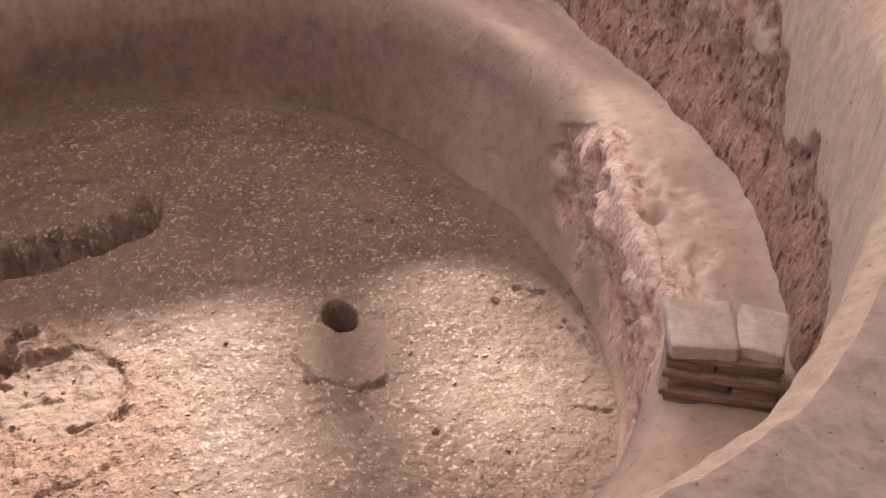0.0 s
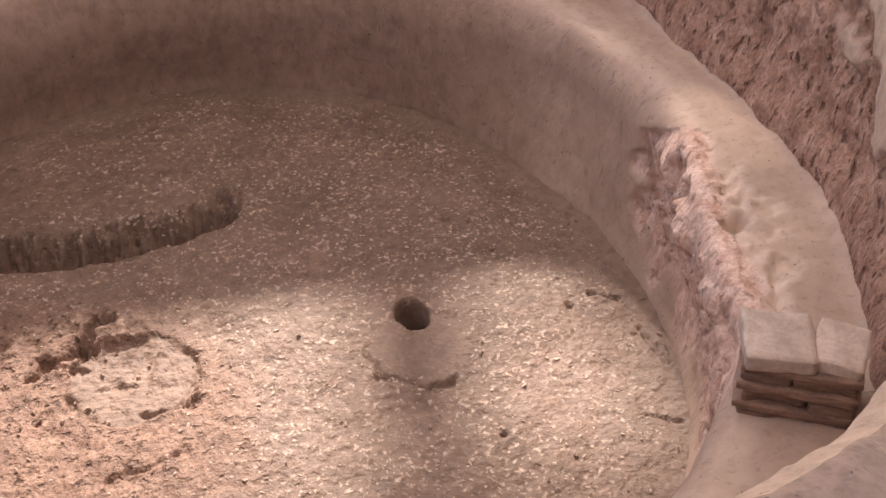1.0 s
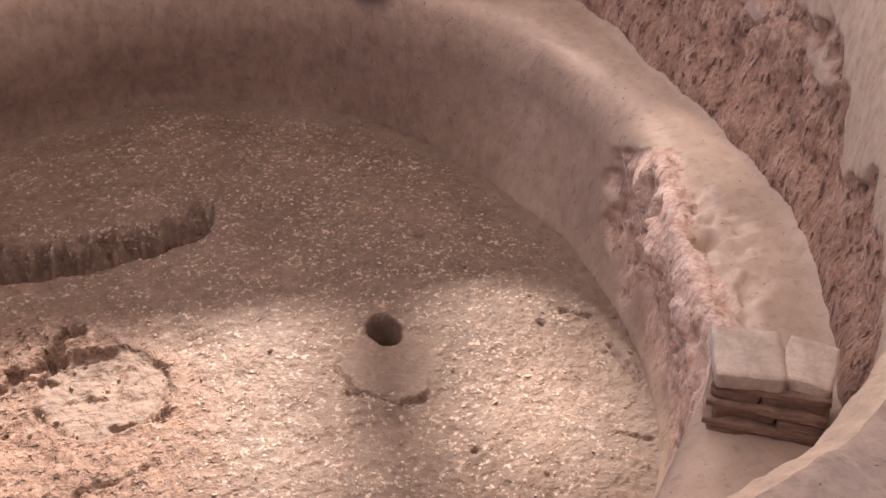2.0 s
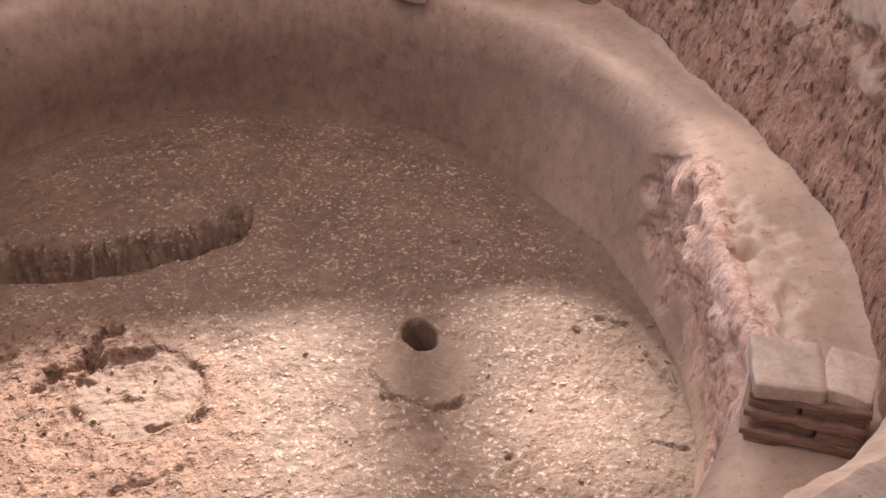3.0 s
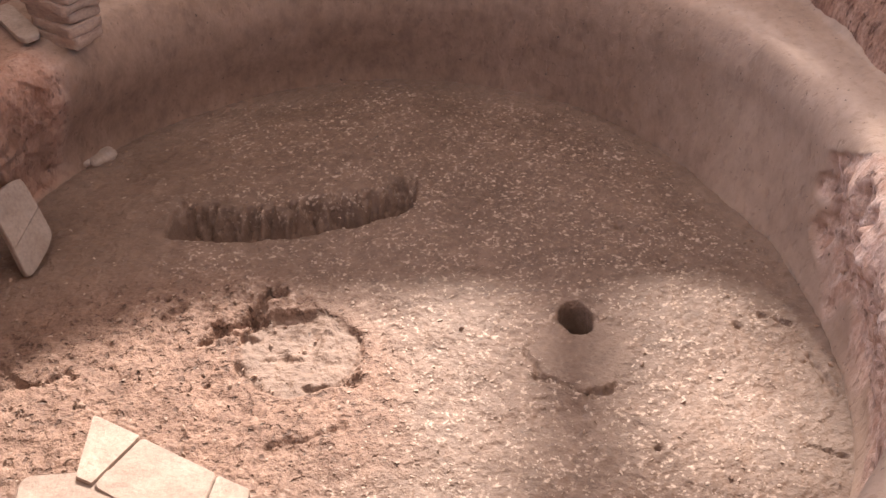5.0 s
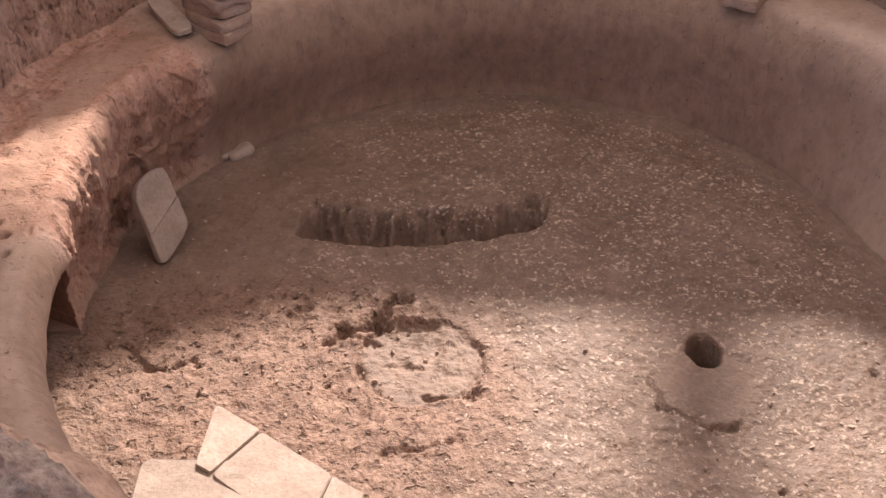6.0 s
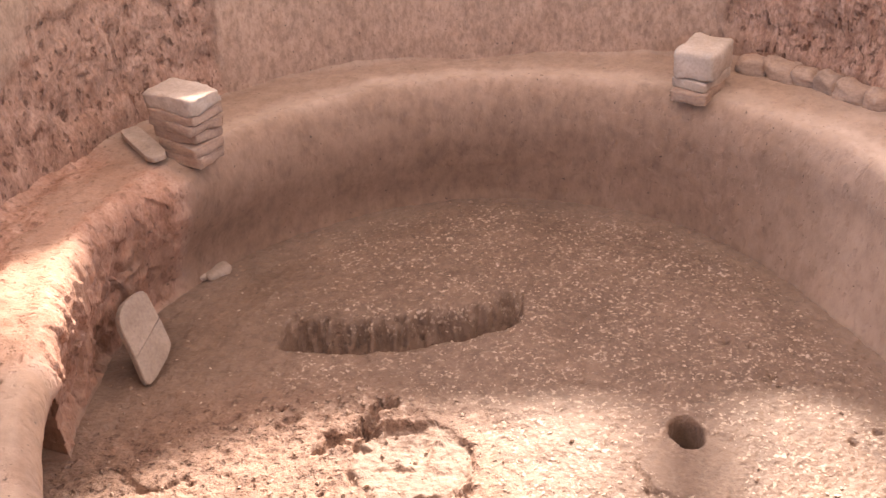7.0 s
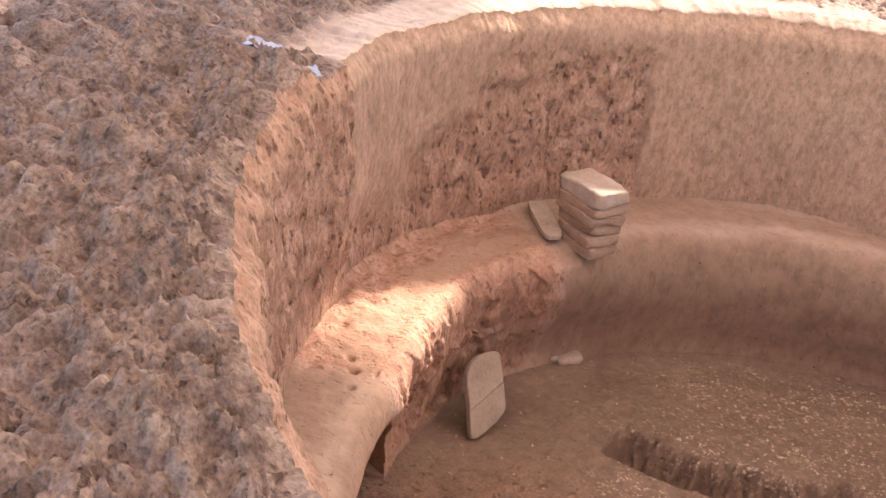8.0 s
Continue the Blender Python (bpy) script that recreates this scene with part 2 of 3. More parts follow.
# ---- the pit's plan, by angle round its centre ----
R_FLOOR = around([(-60, 2.15), (-40, 2.12), (-25, 2.0), (-10, 1.86), (5, 1.77), (25, 1.72), (45, 1.76), (60, 1.86), (90, 1.94), (120, 1.93), (150, 1.9), (165, 1.93), (180, 1.87), (-165, 1.86), (-150, 1.9), (-130, 2.0), (-100, 2.15)])
R_EDGE = around([(2, 1.88), (20, 1.85), (45, 1.83), (70, 1.85), (90, 1.85), (125, 1.83), (144, 1.78), (152, 1.79), (165, 1.79), (174, 1.8), (-170, 1.74), (-152, 1.8), (-134, 1.98), (-110, 2.2), (-90, 2.27), (-70, 2.35), (-4, 1.86), (-12, 1.85), (-22, 1.89), (-30, 1.98), (-36, 2.13), (-42, 2.2), (-50, 2.29), (-58, 2.32)])
R_UPPER = around([(9, 2.17), (-4, 2.22), (-13, 2.34), (-25, 2.43), (-34, 2.54), (-45, 2.66), (-60, 2.78), (-75, 2.78), (-100, 2.55), (-124, 2.38), (-145, 2.26), (-155, 2.24), (-170, 2.22), (-177, 2.26), (160, 2.3), (145, 2.34), (128, 2.34), (112, 2.27), (94, 2.22), (74, 2.27), (58, 2.44), (48, 2.38), (39, 2.38), (21, 2.2)])
R_RIM = around([(-170, 2.24), (-160, 2.27), (-143, 2.34), (-124, 2.49), (-107, 2.72), (-90, 2.9), (-72, 2.97), (-64, 2.95), (-50, 2.79), (-35, 2.63), (-10, 2.47), (10, 2.39), (30, 2.37), (60, 2.39), (90, 2.31), (120, 2.31), (150, 2.33), (175, 2.3)])
Z_BENCH, Z_RIM = 0.76, 1.83
# the dip from 10 to 72 degrees is out of view, shaped to admit sun
Z_TOP = around([(-170, 1.83), (-120, 1.83), (-60, 1.80), (-20, 1.80), (10, 1.68), (22, 1.56), (34, 1.50), (46, 1.40), (56, 1.43), (64, 1.64), (72, 1.79), (80, 1.80), (110, 1.84), (150, 1.83)])


def wrap(deg):
    return (deg + 180) % 360 - 180


# ---- floor ----
def build_floor():
    n = 520
    g = np.linspace(-2.45, 2.45, n)
    X, Y = np.meshgrid(g + CX, g + CY)
    rad, ang = np.hypot(X - CX, Y - CY), np.degrees(np.arctan2(Y - CY, X - CX))
    z = 0.012 * fbm(X * 1.6, Y * 1.6, 0, 3, 3) + 0.006 * fbm(X * 9, Y * 9, 0, 3, 5) + 0.0035 * fbm(X * 34, Y * 34, 0, 2, 9)
    smooth, bare = np.zeros_like(X), np.zeros_like(X)
    # long narrow trench
    near = np.interp(X, [-0.9, -0.53, -0.21, 0.055, 0.3, 0.4], [0.60, 0.562, 0.60, 0.676, 0.80, 0.88]) + 0.012 * fbm(X * 9, 0, 0, 3, 21)
    d = Y - near
    cut = step(0, 0.03, d) * (1 - step(0.13, 0.33, d + 0.05 * fbm(X * 17, Y * 9, 0, 4, 4, 0.65)))
    cut *= step(-0.86, -0.78, X) * (1 - step(0.28, 0.335, X))
    z -= 0.21 * cut
    bare = np.maximum(bare, 0.5 * cut)
    smooth = np.maximum(smooth, step(0.2, 0.6, cut))
    # small round hole with a plastered patch before it
    hx, hy = X - 1.045, Y + 0.008
    hr = np.hypot(hx + 0.12 * hy, hy * 0.72) + 0.012 * vnoise(hx * 16, hy * 16, 2, 8)
    px, py = X - 1.08, Y + 0.20
    pr = np.hypot(px, py * 0.85) + 0.045 * fbm(px * 9, py * 9, 0, 4, 14)
    patch = 1 - step(0.185, 0.215, pr)
    smooth = np.maximum(smooth, 0.75 * patch)
    z = z * (1 - 0.75 * patch)
    seam = np.exp(-(((pr - 0.205 - 0.02 * vnoise(px * 22, py * 22, 1, 15)) / 0.010) ** 2)) * step(-0.02, 0.04, -py + 0.03) * step(-0.55, -0.2, fbm(px * 7, py * 7, 4, 2, 6))
    z -= 0.026 * seam
    z -= 0.24 * (1 - step(0.048, 0.07, hr))
    smooth = np.maximum(smooth, 1 - step(0.07, 0.1, hr))
    # worn fire pit: a plastered basin with a crumbled edge
    fx, fy = X + 0.11, Y + 0.22
    fr = np.hypot(fx, fy * 0.95) + 0.02 * fbm(fx * 8, fy * 8, 0, 3, 31)
    basin = 1 - step(0.235, 0.265, fr)
    smooth = np.maximum(smooth, 0.85 * basin)
    z -= 0.03 * basin * (1 - step(0.0, 0.3, fr) * 0.5)
    rim_seam = np.exp(-(((fr - 0.255) / 0.011) ** 2)) * step(-0.2, 0.2, fbm(fx * 10, fy * 10, 7, 2, 12))
    z -= 0.03 * rim_seam
    # crumbled pocket on one side of the basin, and loose earth round it
    crumb = np.exp(-((np.hypot(X + 0.36, (Y - 0.02) * 1.15) / 0.30) ** 4))
    z += crumb * (0.012 * fbm(X * 15, Y * 15, 0, 4, 44) + 0.02 * step(-0.1, 0.25, Y + 0.35 * X + 0.10))
    for ax, ay, bx, by, w, deep in ((-0.255, 0.17, -0.34, 0.0, 0.030, 0.055), (-0.34, 0.0, -0.49, -0.14, 0.032, 0.05), (-0.30, -0.02, -0.11, 0.03, 0.030, 0.028), (-0.42, -0.10, -0.30, -0.14, 0.02, 0.024), (-0.07, -0.44, 0.10, -0.405, 0.009, 0.026), (0.115, -0.40, 0.145, -0.35, 0.018, 0.034), (-0.22, -0.24, -0.12, -0.225, 0.012, 0.016), (-0.68, 0.0, -0.65, 0.07, 0.024, 0.022), (0.10, -0.66, -0.18, -0.80, 0.012, 0.014), (-1.33, -0.30, -1.20, -0.42, 0.014, 0.02), (-1.20, -0.42, -1.02, -0.36, 0.014, 0.02)):
        vx, vy = bx - ax, by - ay
        s = np.clip(((X - ax) * vx + (Y - ay) * vy) / (vx * vx + vy * vy), 0, 1)
        dist = np.hypot(X - ax - s * vx, Y - ay - s * vy) + 0.026 * fbm(X * 24, Y * 24, 0, 4, 51, 0.6)
        z -= deep * (1 - step(0.2 * w, 1.6 * w, dist))
    earthy = np.exp(-((np.hypot((X + 0.62) / 1.15, (Y + 0.45) / 0.72)) ** 6))
    bare = np.maximum(bare, earthy * step(-0.3, 0.2, 0.5 - (X - 0.1) * 2 + 0.3 * fbm(X * 5, Y * 5, 0, 3, 61)))
    z += 0.006 * earthy * fbm(X * 20, Y * 20, 0, 3, 63)
    smooth = np.maximum(smooth, 0.8 * bare)
    smooth = np.maximum(smooth, 0.85 * (1 - step(-0.95, -0.70, X + 0.2 * fbm(X * 4, Y * 4, 0, 3, 87))))
    # cracks by the broken side
    for ax, ay, bx, by in ((1.98, -0.22, 2.03, -0.45), (1.83, 0.02, 1.93, -0.03), (1.86, -0.72, 1.98, -0.78)):
        vx, vy = bx - ax, by - ay
        s = np.clip(((X - ax) * vx + (Y - ay) * vy) / (vx * vx + vy * vy), 0, 1)
        dist = np.hypot(X - ax - s * vx, Y - ay - s * vy) + 0.009 * fbm(X * 24, Y * 24, 0, 3, 71)
        z -= 0.02 * (1 - step(0.003, 0.015, dist))
    # bare smooth margin along the foot of the wall
    smooth = np.maximum(smooth, step(-0.24, -0.04, rad - R_FLOOR(ang) + 0.04 * fbm(X * 6, Y * 6, 0, 3, 81)))
    bare = bare * (1 - 0.9 * basin)
    margin = step(-0.30, 0.0, rad - R_FLOOR(ang) + 0.07 * fbm(X * 4, Y * 4, 0, 4, 83))
    pale = np.maximum(np.maximum(0.04 * basin, 0.03 * patch), 0.16 * margin)
    for ax, ay, w in ((1.295, 0.665, 0.016), (1.40, 0.625, 0.014), (1.47, 0.40, 0.012), (1.15, -0.42, 0.012), (0.62, 0.35, 0.010), (-0.45, -0.42, 0.012), (-0.72, 0.12, 0.014), (1.72, -0.05, 0.012), (1.30, -0.75, 0.012)):
        z -= 0.04 * np.exp(-(np.hypot(X - ax, Y - ay) / w) ** 2)
    keep = rad < R_FLOOR(ang) + 0.22 + 0.45 * ((ang < -122) & (ang > -177))
    global FLOOR_GRID
    FLOOR_GRID = z.copy()
    P = np.stack([X, Y, z], -1).reshape(-1, 3)
    idx = np.arange(n * n).reshape(n, n)
    faces = np.stack([idx[:-1, :-1], idx[:-1, 1:], idx[1:, 1:], idx[1:, :-1]], -1).reshape(-1, 4)
    faces = faces[keep.ravel()[faces].all(1)]
    used = np.unique(faces)
    back = np.zeros(n * n, int)
    back[used] = np.arange(len(used))
    ob = sheet("floor", P[used], back[faces], {"bare": bare.ravel()[used], "smooth": smooth.ravel()[used], "pale": pale.ravel()[used]}, M_FLOOR)
    tagged(ob, "sandy brown earth floor with pale flecks, trench, hole and worn fire pit", "floor", kind="structure")


build_floor()


# ---- bench: curved lower wall with a flat ledge on top ----
def build_bench():
    cols = 1100
    deg = np.linspace(-180, 180, cols, endpoint=False)
    rf, re, ru = R_FLOOR(deg), R_EDGE(deg), R_UPPER(deg)
    t = np.r_[np.linspace(0, 1, 90), np.linspace(1, 2, 46)[1:]]
    T, D = np.meshgrid(t, deg, indexing="ij")
    rf, re, ru = rf[None], re[None], ru[None]
    up = np.clip(T, 0, 1)
    top = np.clip(T - 1, 0, 1)
    # the face: a wide cove at the foot, then upright, a broad rounded lip, and the ledge
    rise = np.clip(up / 0.62, 0, 1)
    turn_ = np.clip((up - 0.62) / 0.38, 0, 1) * (math.pi / 2)
    lip_high = around([(-175, 0.13), (-150, 0.12), (-60, 0.14), (-10, 0.17), (20, 0.2), (60, 0.26), (135, 0.26), (152, 0.15)])(deg)[None]
    lip_deep = 0.04 + 0.36 * lip_high
    cove = (1 - np.clip(rise / 0.45, 0, 1)) ** 2
    foot = around([(-40, 1.0), (20, 0.7), (60, 0.1), (140, 0.1), (160, 0.6), (-150, 1.0)])(deg)[None]
    r = rf + (re - rf) * step(0, 1, rise) + foot * 0.05 * (1 - cove) * (1 - rise) - foot * 0.015 * (1 - np.clip(rise / 0.30, 0, 1)) ** 3 + lip_deep * (1 - np.cos(turn_)) + top * (ru + 0.06 - re - lip_deep)
    z = (Z_BENCH - lip_high) * rise + lip_high * np.sin(turn_)
    face = np.where(z < 0.69, 0.86 * z / 0.69, 0.86 + 2.0 * (z - 0.69))
    z = z + 0.012 * step(0, 0.5, top)
    x0, y0 = CX + r * np.cos(np.radians(D)), CY + r * np.sin(np.radians(D))
    # broken, crumbling stretches
    right = step(-47, -40, D) * (1 - step(1.5, 3.5, D + 4 * fbm(x0 * 5, y0 * 5, z * 5, 3, 101) + 22 * np.clip(face - 0.72, 0, 1) + 9 * top + 30 * np.clip(0.3 - face, 0, 1)))
    left = np.maximum(step(150, 156, D), 1 - step(-158, -152, D)) * step(0.0, 0.05, face)
    rag = fbm(x0 * 6, y0 * 6, z * 3, 4, 103)
    bare_r = right * step(0.05, 0.25, face + 0.12 * rag) * (1 - step(0.08, 0.25, top + 0.1 * rag))
    bare_l = left * (1 - 0.5 * step(0.0, 0.12, top + 0.1 * rag) * (1 - step(0.35, 0.6, top + 0.2 * rag)))
    bare = np.clip(np.maximum(bare_r, bare_l), 0, 1)
    stroke = fbm(x0 * 16, y0 * 16, z * 7, 3, 105)
    r = r + bare * (1 - top) * (1 - 0.7 * step(0.75, 0.92, face)) * (0.006 * stroke + 0.022 * fbm(x0 * 5, y0 * 5, z * 5, 4, 107))
    z = z + bare * step(0.0, 0.2, top) * (0.012 * fbm(x0 * 14, y0 * 14, 0, 3, 109) - 0.015)
    # the right break slopes back as crumbled plaster
    block = 0.030 * facets(D / 4.2 + 0.5 * rag, z * 4.5 + 0.3 * rag, 119) + 0.014 * facets(D / 1.5 + 0.5 * rag, z * 9, 121)
    r = r + bare_r * (1 - top) * 0.028 * step(0.12, 0.3, face) * (1 - 0.7 * step(0.8, 1.0, face))
    r = r + 1.25 * bare_r * block * step(0.1, 0.4, face) * (1 - top) * (1 - 0.8 * step(0.7, 0.92, face))
    r = r + bare_l * 0.9 * block * (1 - top) * (1 - 0.7 * step(0.62, 0.95, face))
    for hd, hz, wd, wz, deep in ((2.0, 0.36, 0.7, 0.09, 0.06), (-2.5, 0.50, 0.9, 0.06, 0.05), (-4.5, 0.30, 0.6, 0.07, 0.05), (-6.5, 0.60, 1.6, 0.07, 0.07), (-13, 0.68, 1.8, 0.035, 0.08), (-9, 0.42, 1.0, 0.05, 0.05), (-21, 0.50, 1.4, 0.05, 0.04), (-29, 0.30, 1.6, 0.05, 0.05), (-17, 0.26, 1.4, 0.04, 0.04)):
        r = r + deep * np.exp(-((((D - hd + 1.2 * rag) / wd) ** 2 + ((z - hz + 0.05 * rag) / wz) ** 2) ** 1.5)) * (1 - top)
    # spur under the stone pillar
    spur = np.exp(-(((D - 152) / 7) ** 2))
    r = r - 0.07 * spur * step(0.15, 0.75, face) * (1 - step(0.85, 1.0, face)) * (1 - top)
    # gentle hand-made unevenness
    r = r + (1 - top) * (0.012 * fbm(x0 * 2, y0 * 2, z * 2, 3, 111) + 0.003 * fbm(x0 * 15, y0 * 15, z * 15, 3, 113))
    z = z + step(0.05, 0.2, top) * (0.008 * fbm(x0 * 3, y0 * 3, 0, 3, 115) + 0.003 * fbm(x0 * 18, y0 * 18, 0, 3, 117))
    for ax, ay, w in ((-1.45, -0.55, 0.022), (-1.56, -0.59, 0.018), (-1.62, -0.52, 0.014), (-1.50, -0.70, 0.012), (-1.60, 0.44, 0.022), (2.15, -0.57, 0.042), (2.19, -0.545, 0.03), (2.05, -0.40, 0.02)):
        z = z - 0.06 * np.exp(-(np.hypot(CX + r * np.cos(np.radians(D)) - ax, CY + r * np.sin(np.radians(D)) - ay) / w) ** 2) * (top > 0)
    # pale crumbs of plaster along the lip of the break
    lip = step(-42, -36, D) * (1 - step(-14, -9, D + 3 * rag)) * step(-0.06, 0.02, T - 0.9) * (1 - step(0.3, 0.5, top + 0.25 * rag))
    z = z + lip * (0.007 * facets(x0 * 15 + rag, y0 * 15 - rag, 131) + 0.014 * fbm(x0 * 22, y0 * 22, 0, 4, 133)) * step(0, 0.05, top) - 0.008 * lip * step(0, 0.2, top)
    # the ledge runs up into the wall in a soft cove
    z = z + 0.06 * step(0.72, 1.0, top) ** 2
    # a low arched vent at the floor
    mid = -148.0
    arch = 1 - ((D - mid) / np.where(D < mid, 18.3, 15.5)) ** 2
    inside = (arch > 0) & (z < 0.60 * np.clip(arch, 0, 1) ** 0.2) & (top <= 0)
    r = np.where(inside, r + 0.55, r)
    D = np.where(inside & (face > 0.02), mid + (D - mid) * 1.45, D)
    z = np.where(T <= 0, -0.06, z)
    P = np.stack([CX + r * np.cos(np.radians(D)), CY + r * np.sin(np.radians(D)), z], -1)
    # pale also lightens the lip and ledge edge, painting skylight into the colour
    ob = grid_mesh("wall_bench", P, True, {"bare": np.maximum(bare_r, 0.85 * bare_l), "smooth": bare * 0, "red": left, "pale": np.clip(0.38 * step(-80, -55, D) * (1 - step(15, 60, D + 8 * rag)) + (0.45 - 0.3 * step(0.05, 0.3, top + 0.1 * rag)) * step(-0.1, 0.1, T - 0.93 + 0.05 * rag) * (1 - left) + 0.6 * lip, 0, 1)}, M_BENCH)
    me = ob.data
    sizes = np.zeros(len(me.polygons), np.float32)
    me.polygons.foreach_get("area", sizes)
    me.polygons.foreach_set("use_smooth", sizes < 0.0012)
    tagged(ob, "curved earth bench plastered smooth, broken along two stretches", "wall", kind="structure")


build_bench()


# ---- upper wall ----
RIM_TOP = [None, None, None]


def build_upper():
    cols = 1300
    deg = np.linspace(-180, 180, cols, endpoint=False)
    t = np.linspace(0, 1, 110)
    T, D = np.meshgrid(t, deg, indexing="ij")
    ru, rr = R_UPPER(deg)[None], R_RIM(deg)[None]
    r = ru + (rr - ru) * T
    crest = Z_TOP(deg) + (0.012 + 0.022 * step(-172, -165, deg) * (1 - step(-100, -85, deg))) * fbm(deg / 4, 0, 0, 5, 221, 0.7)
    z = 0.70 + (crest[None] - 0.70) * T
    x0, y0 = CX + r * np.cos(np.radians(D)), CY + r * np.sin(np.radians(D))
    rag = fbm(x0 * 4, y0 * 4, z * 4, 4, 201)
    # an older, rough face stands proud on one side, with a clean upright edge
    proud = step(-172.6, -172.0, D) * (1 - step(-110, -80, D))
    left = proud
    mid = np.maximum(step(131.6, 133.2, D + 0.8 * rag), (D < -171).astype(float)) * (1 - step(-0.17, 0.17, z - np.interp(D % 360, [130, 148, 158, 166, 172, 184], [1.58, 1.64, 1.50, 1.26, 1.02, 0.9]) + 0.14 * rag))
    rtop = np.interp(D, [-45, -33, -21, -10.5, 5, 25, 60], [1.05, 1.12, 1.20, 1.34, 1.46, 1.56, 1.56])
    right = step(-50, -40, D) * (1 - step(54, 62, D + 3 * rag)) * (1 - step(-0.05, 0.05, z - rtop + 0.22 * rag))
    bare = np.clip(np.maximum(np.maximum(left, mid), right), 0, 1)
    stroke = fbm(x0 * 26, y0 * 26, z * 9, 4, 205)
    calm = step(0.84, 1.0, z)
    r = r - 0.05 * proud + 0.03 * calm * bare * (1 - proud)
    r = r + bare * calm * ((0.010 + 0.010 * proud) * stroke * (1 - 0.6 * step(0.85, 1, T)) + 0.02 * fbm(x0 * 6, y0 * 6, z * 5, 4, 207) + 0.010 * (1 - 0.5 * proud) * facets(D / 1.4 + 0.6 * rag, z * 13 + 0.6 * rag, 213))
    r = r + 0.02 * fbm(x0 * 1.6, y0 * 1.6, z * 1.6, 3, 209) + 0.004 * fbm(x0 * 17, y0 * 17, z * 6, 3, 211)
    # worn round-over at the rim
    r = r + 0.06 * step(0.88, 1.0, T) ** 2
    RIM_TOP[:] = [deg, r[-1], crest]
    P = np.stack([CX + r * np.cos(np.radians(D)), CY + r * np.sin(np.radians(D)), z], -1)
    shown = np.clip(np.maximum(np.maximum(0.75 * left, 0.85 * mid), right), 0, 1)
    ob = grid_mesh("wall_upper", P, True, {"bare": shown, "smooth": bare * 0, "pale": 0.3 * step(-100, -70, D) * (1 - step(25, 60, D + 6 * rag))}, M_UPPER)
    tagged(ob, "round pit wall of tan plaster with bare reddish earth patches", "wall", kind="structure")


build_upper()


# ---- ground round the pit ----
def build_ground():
    cols = 1300
    deg = np.linspace(-180, 180, cols, endpoint=False)
    off = np.r_[0.0, 0.006, 0.015, 0.04, np.geomspace(0.06, 3.2, 170), np.geomspace(3.6, 600, 26)]
    drop = np.r_[0.0, 0.005, 0.009, 0.012, np.full(196, 0.012)]
    O, D = np.meshgrid(off, deg, indexing="ij")
    r = RIM_TOP[1][None] + O
    x0, y0 = CX + r * np.cos(np.radians(D)), CY + r * np.sin(np.radians(D))
    rough = (1 - step(-100, -85, D)) * step(-174, -170, D)
    rough = np.where((D > 60) | (D < -170), np.maximum(rough, 0.1 + 0.8 * step(0.22, 0.55, O + 0.12 * fbm(x0 * 4, y0 * 4, 0, 3, 309))), rough)
    near = 1 - step(4, 12, O)
    lump = 0.5 * fbm(x0 * 6, y0 * 6, 0, 5, 301, 0.6)
    base = RIM_TOP[2][None] + (Z_RIM - RIM_TOP[2])[None] * step(0.1, 2.5, O)
    z = base + drop[:, None] + near * (0.025 * fbm(x0 * 1.3, y0 * 1.3, 0, 3, 303) + rough * (0.07 * lump + 0.055 * (0.5 - cells(x0 * 7 + 1.3 * lump, y0 * 7 - 1.1 * lump, 311)) + 0.026 * (0.5 - cells(x0 * 17 + 1.2 * lump, y0 * 17, 313)) + 0.016 * fbm(x0 * 26, y0 * 26, 0, 4, 305, 0.65)) + 0.003 * fbm(x0 * 20, y0 * 20, 0, 3, 307)) * step(0.0, 0.12, O)
    P = np.stack([CX + r * np.cos(np.radians(D)), CY + r * np.sin(np.radians(D)), z], -1)
    ob = grid_mesh("ground", P, True, {"bare": rough * near, "smooth": rough * 0, "pale": np.maximum(step(125, 150, D), (D < -170).astype(float)) * (1 - rough)}, M_GROUND)
    tagged(ob, "lumpy grey-brown earth surface round the pit", "ground", kind="structure")


build_ground()


# ---- added canopy, never in view: pale fabric on posts that shapes the light ----
def box_bm(x0, y0, z0, x1, y1, z1, bevel=0.01):
    bm = bmesh.new()
    bmesh.ops.create_cube(bm, size=1.0)
    for v in bm.verts:
        v.co = ((x0 + x1) / 2 + v.co.x * (x1 - x0), (y0 + y1) / 2 + v.co.y * (y1 - y0), (z0 + z1) / 2 + v.co.z * (z1 - z0))
    if bevel:
        bmesh.ops.bevel(bm, geom=bm.edges[:], offset=bevel, segments=2, affect="EDGES")
    return bm


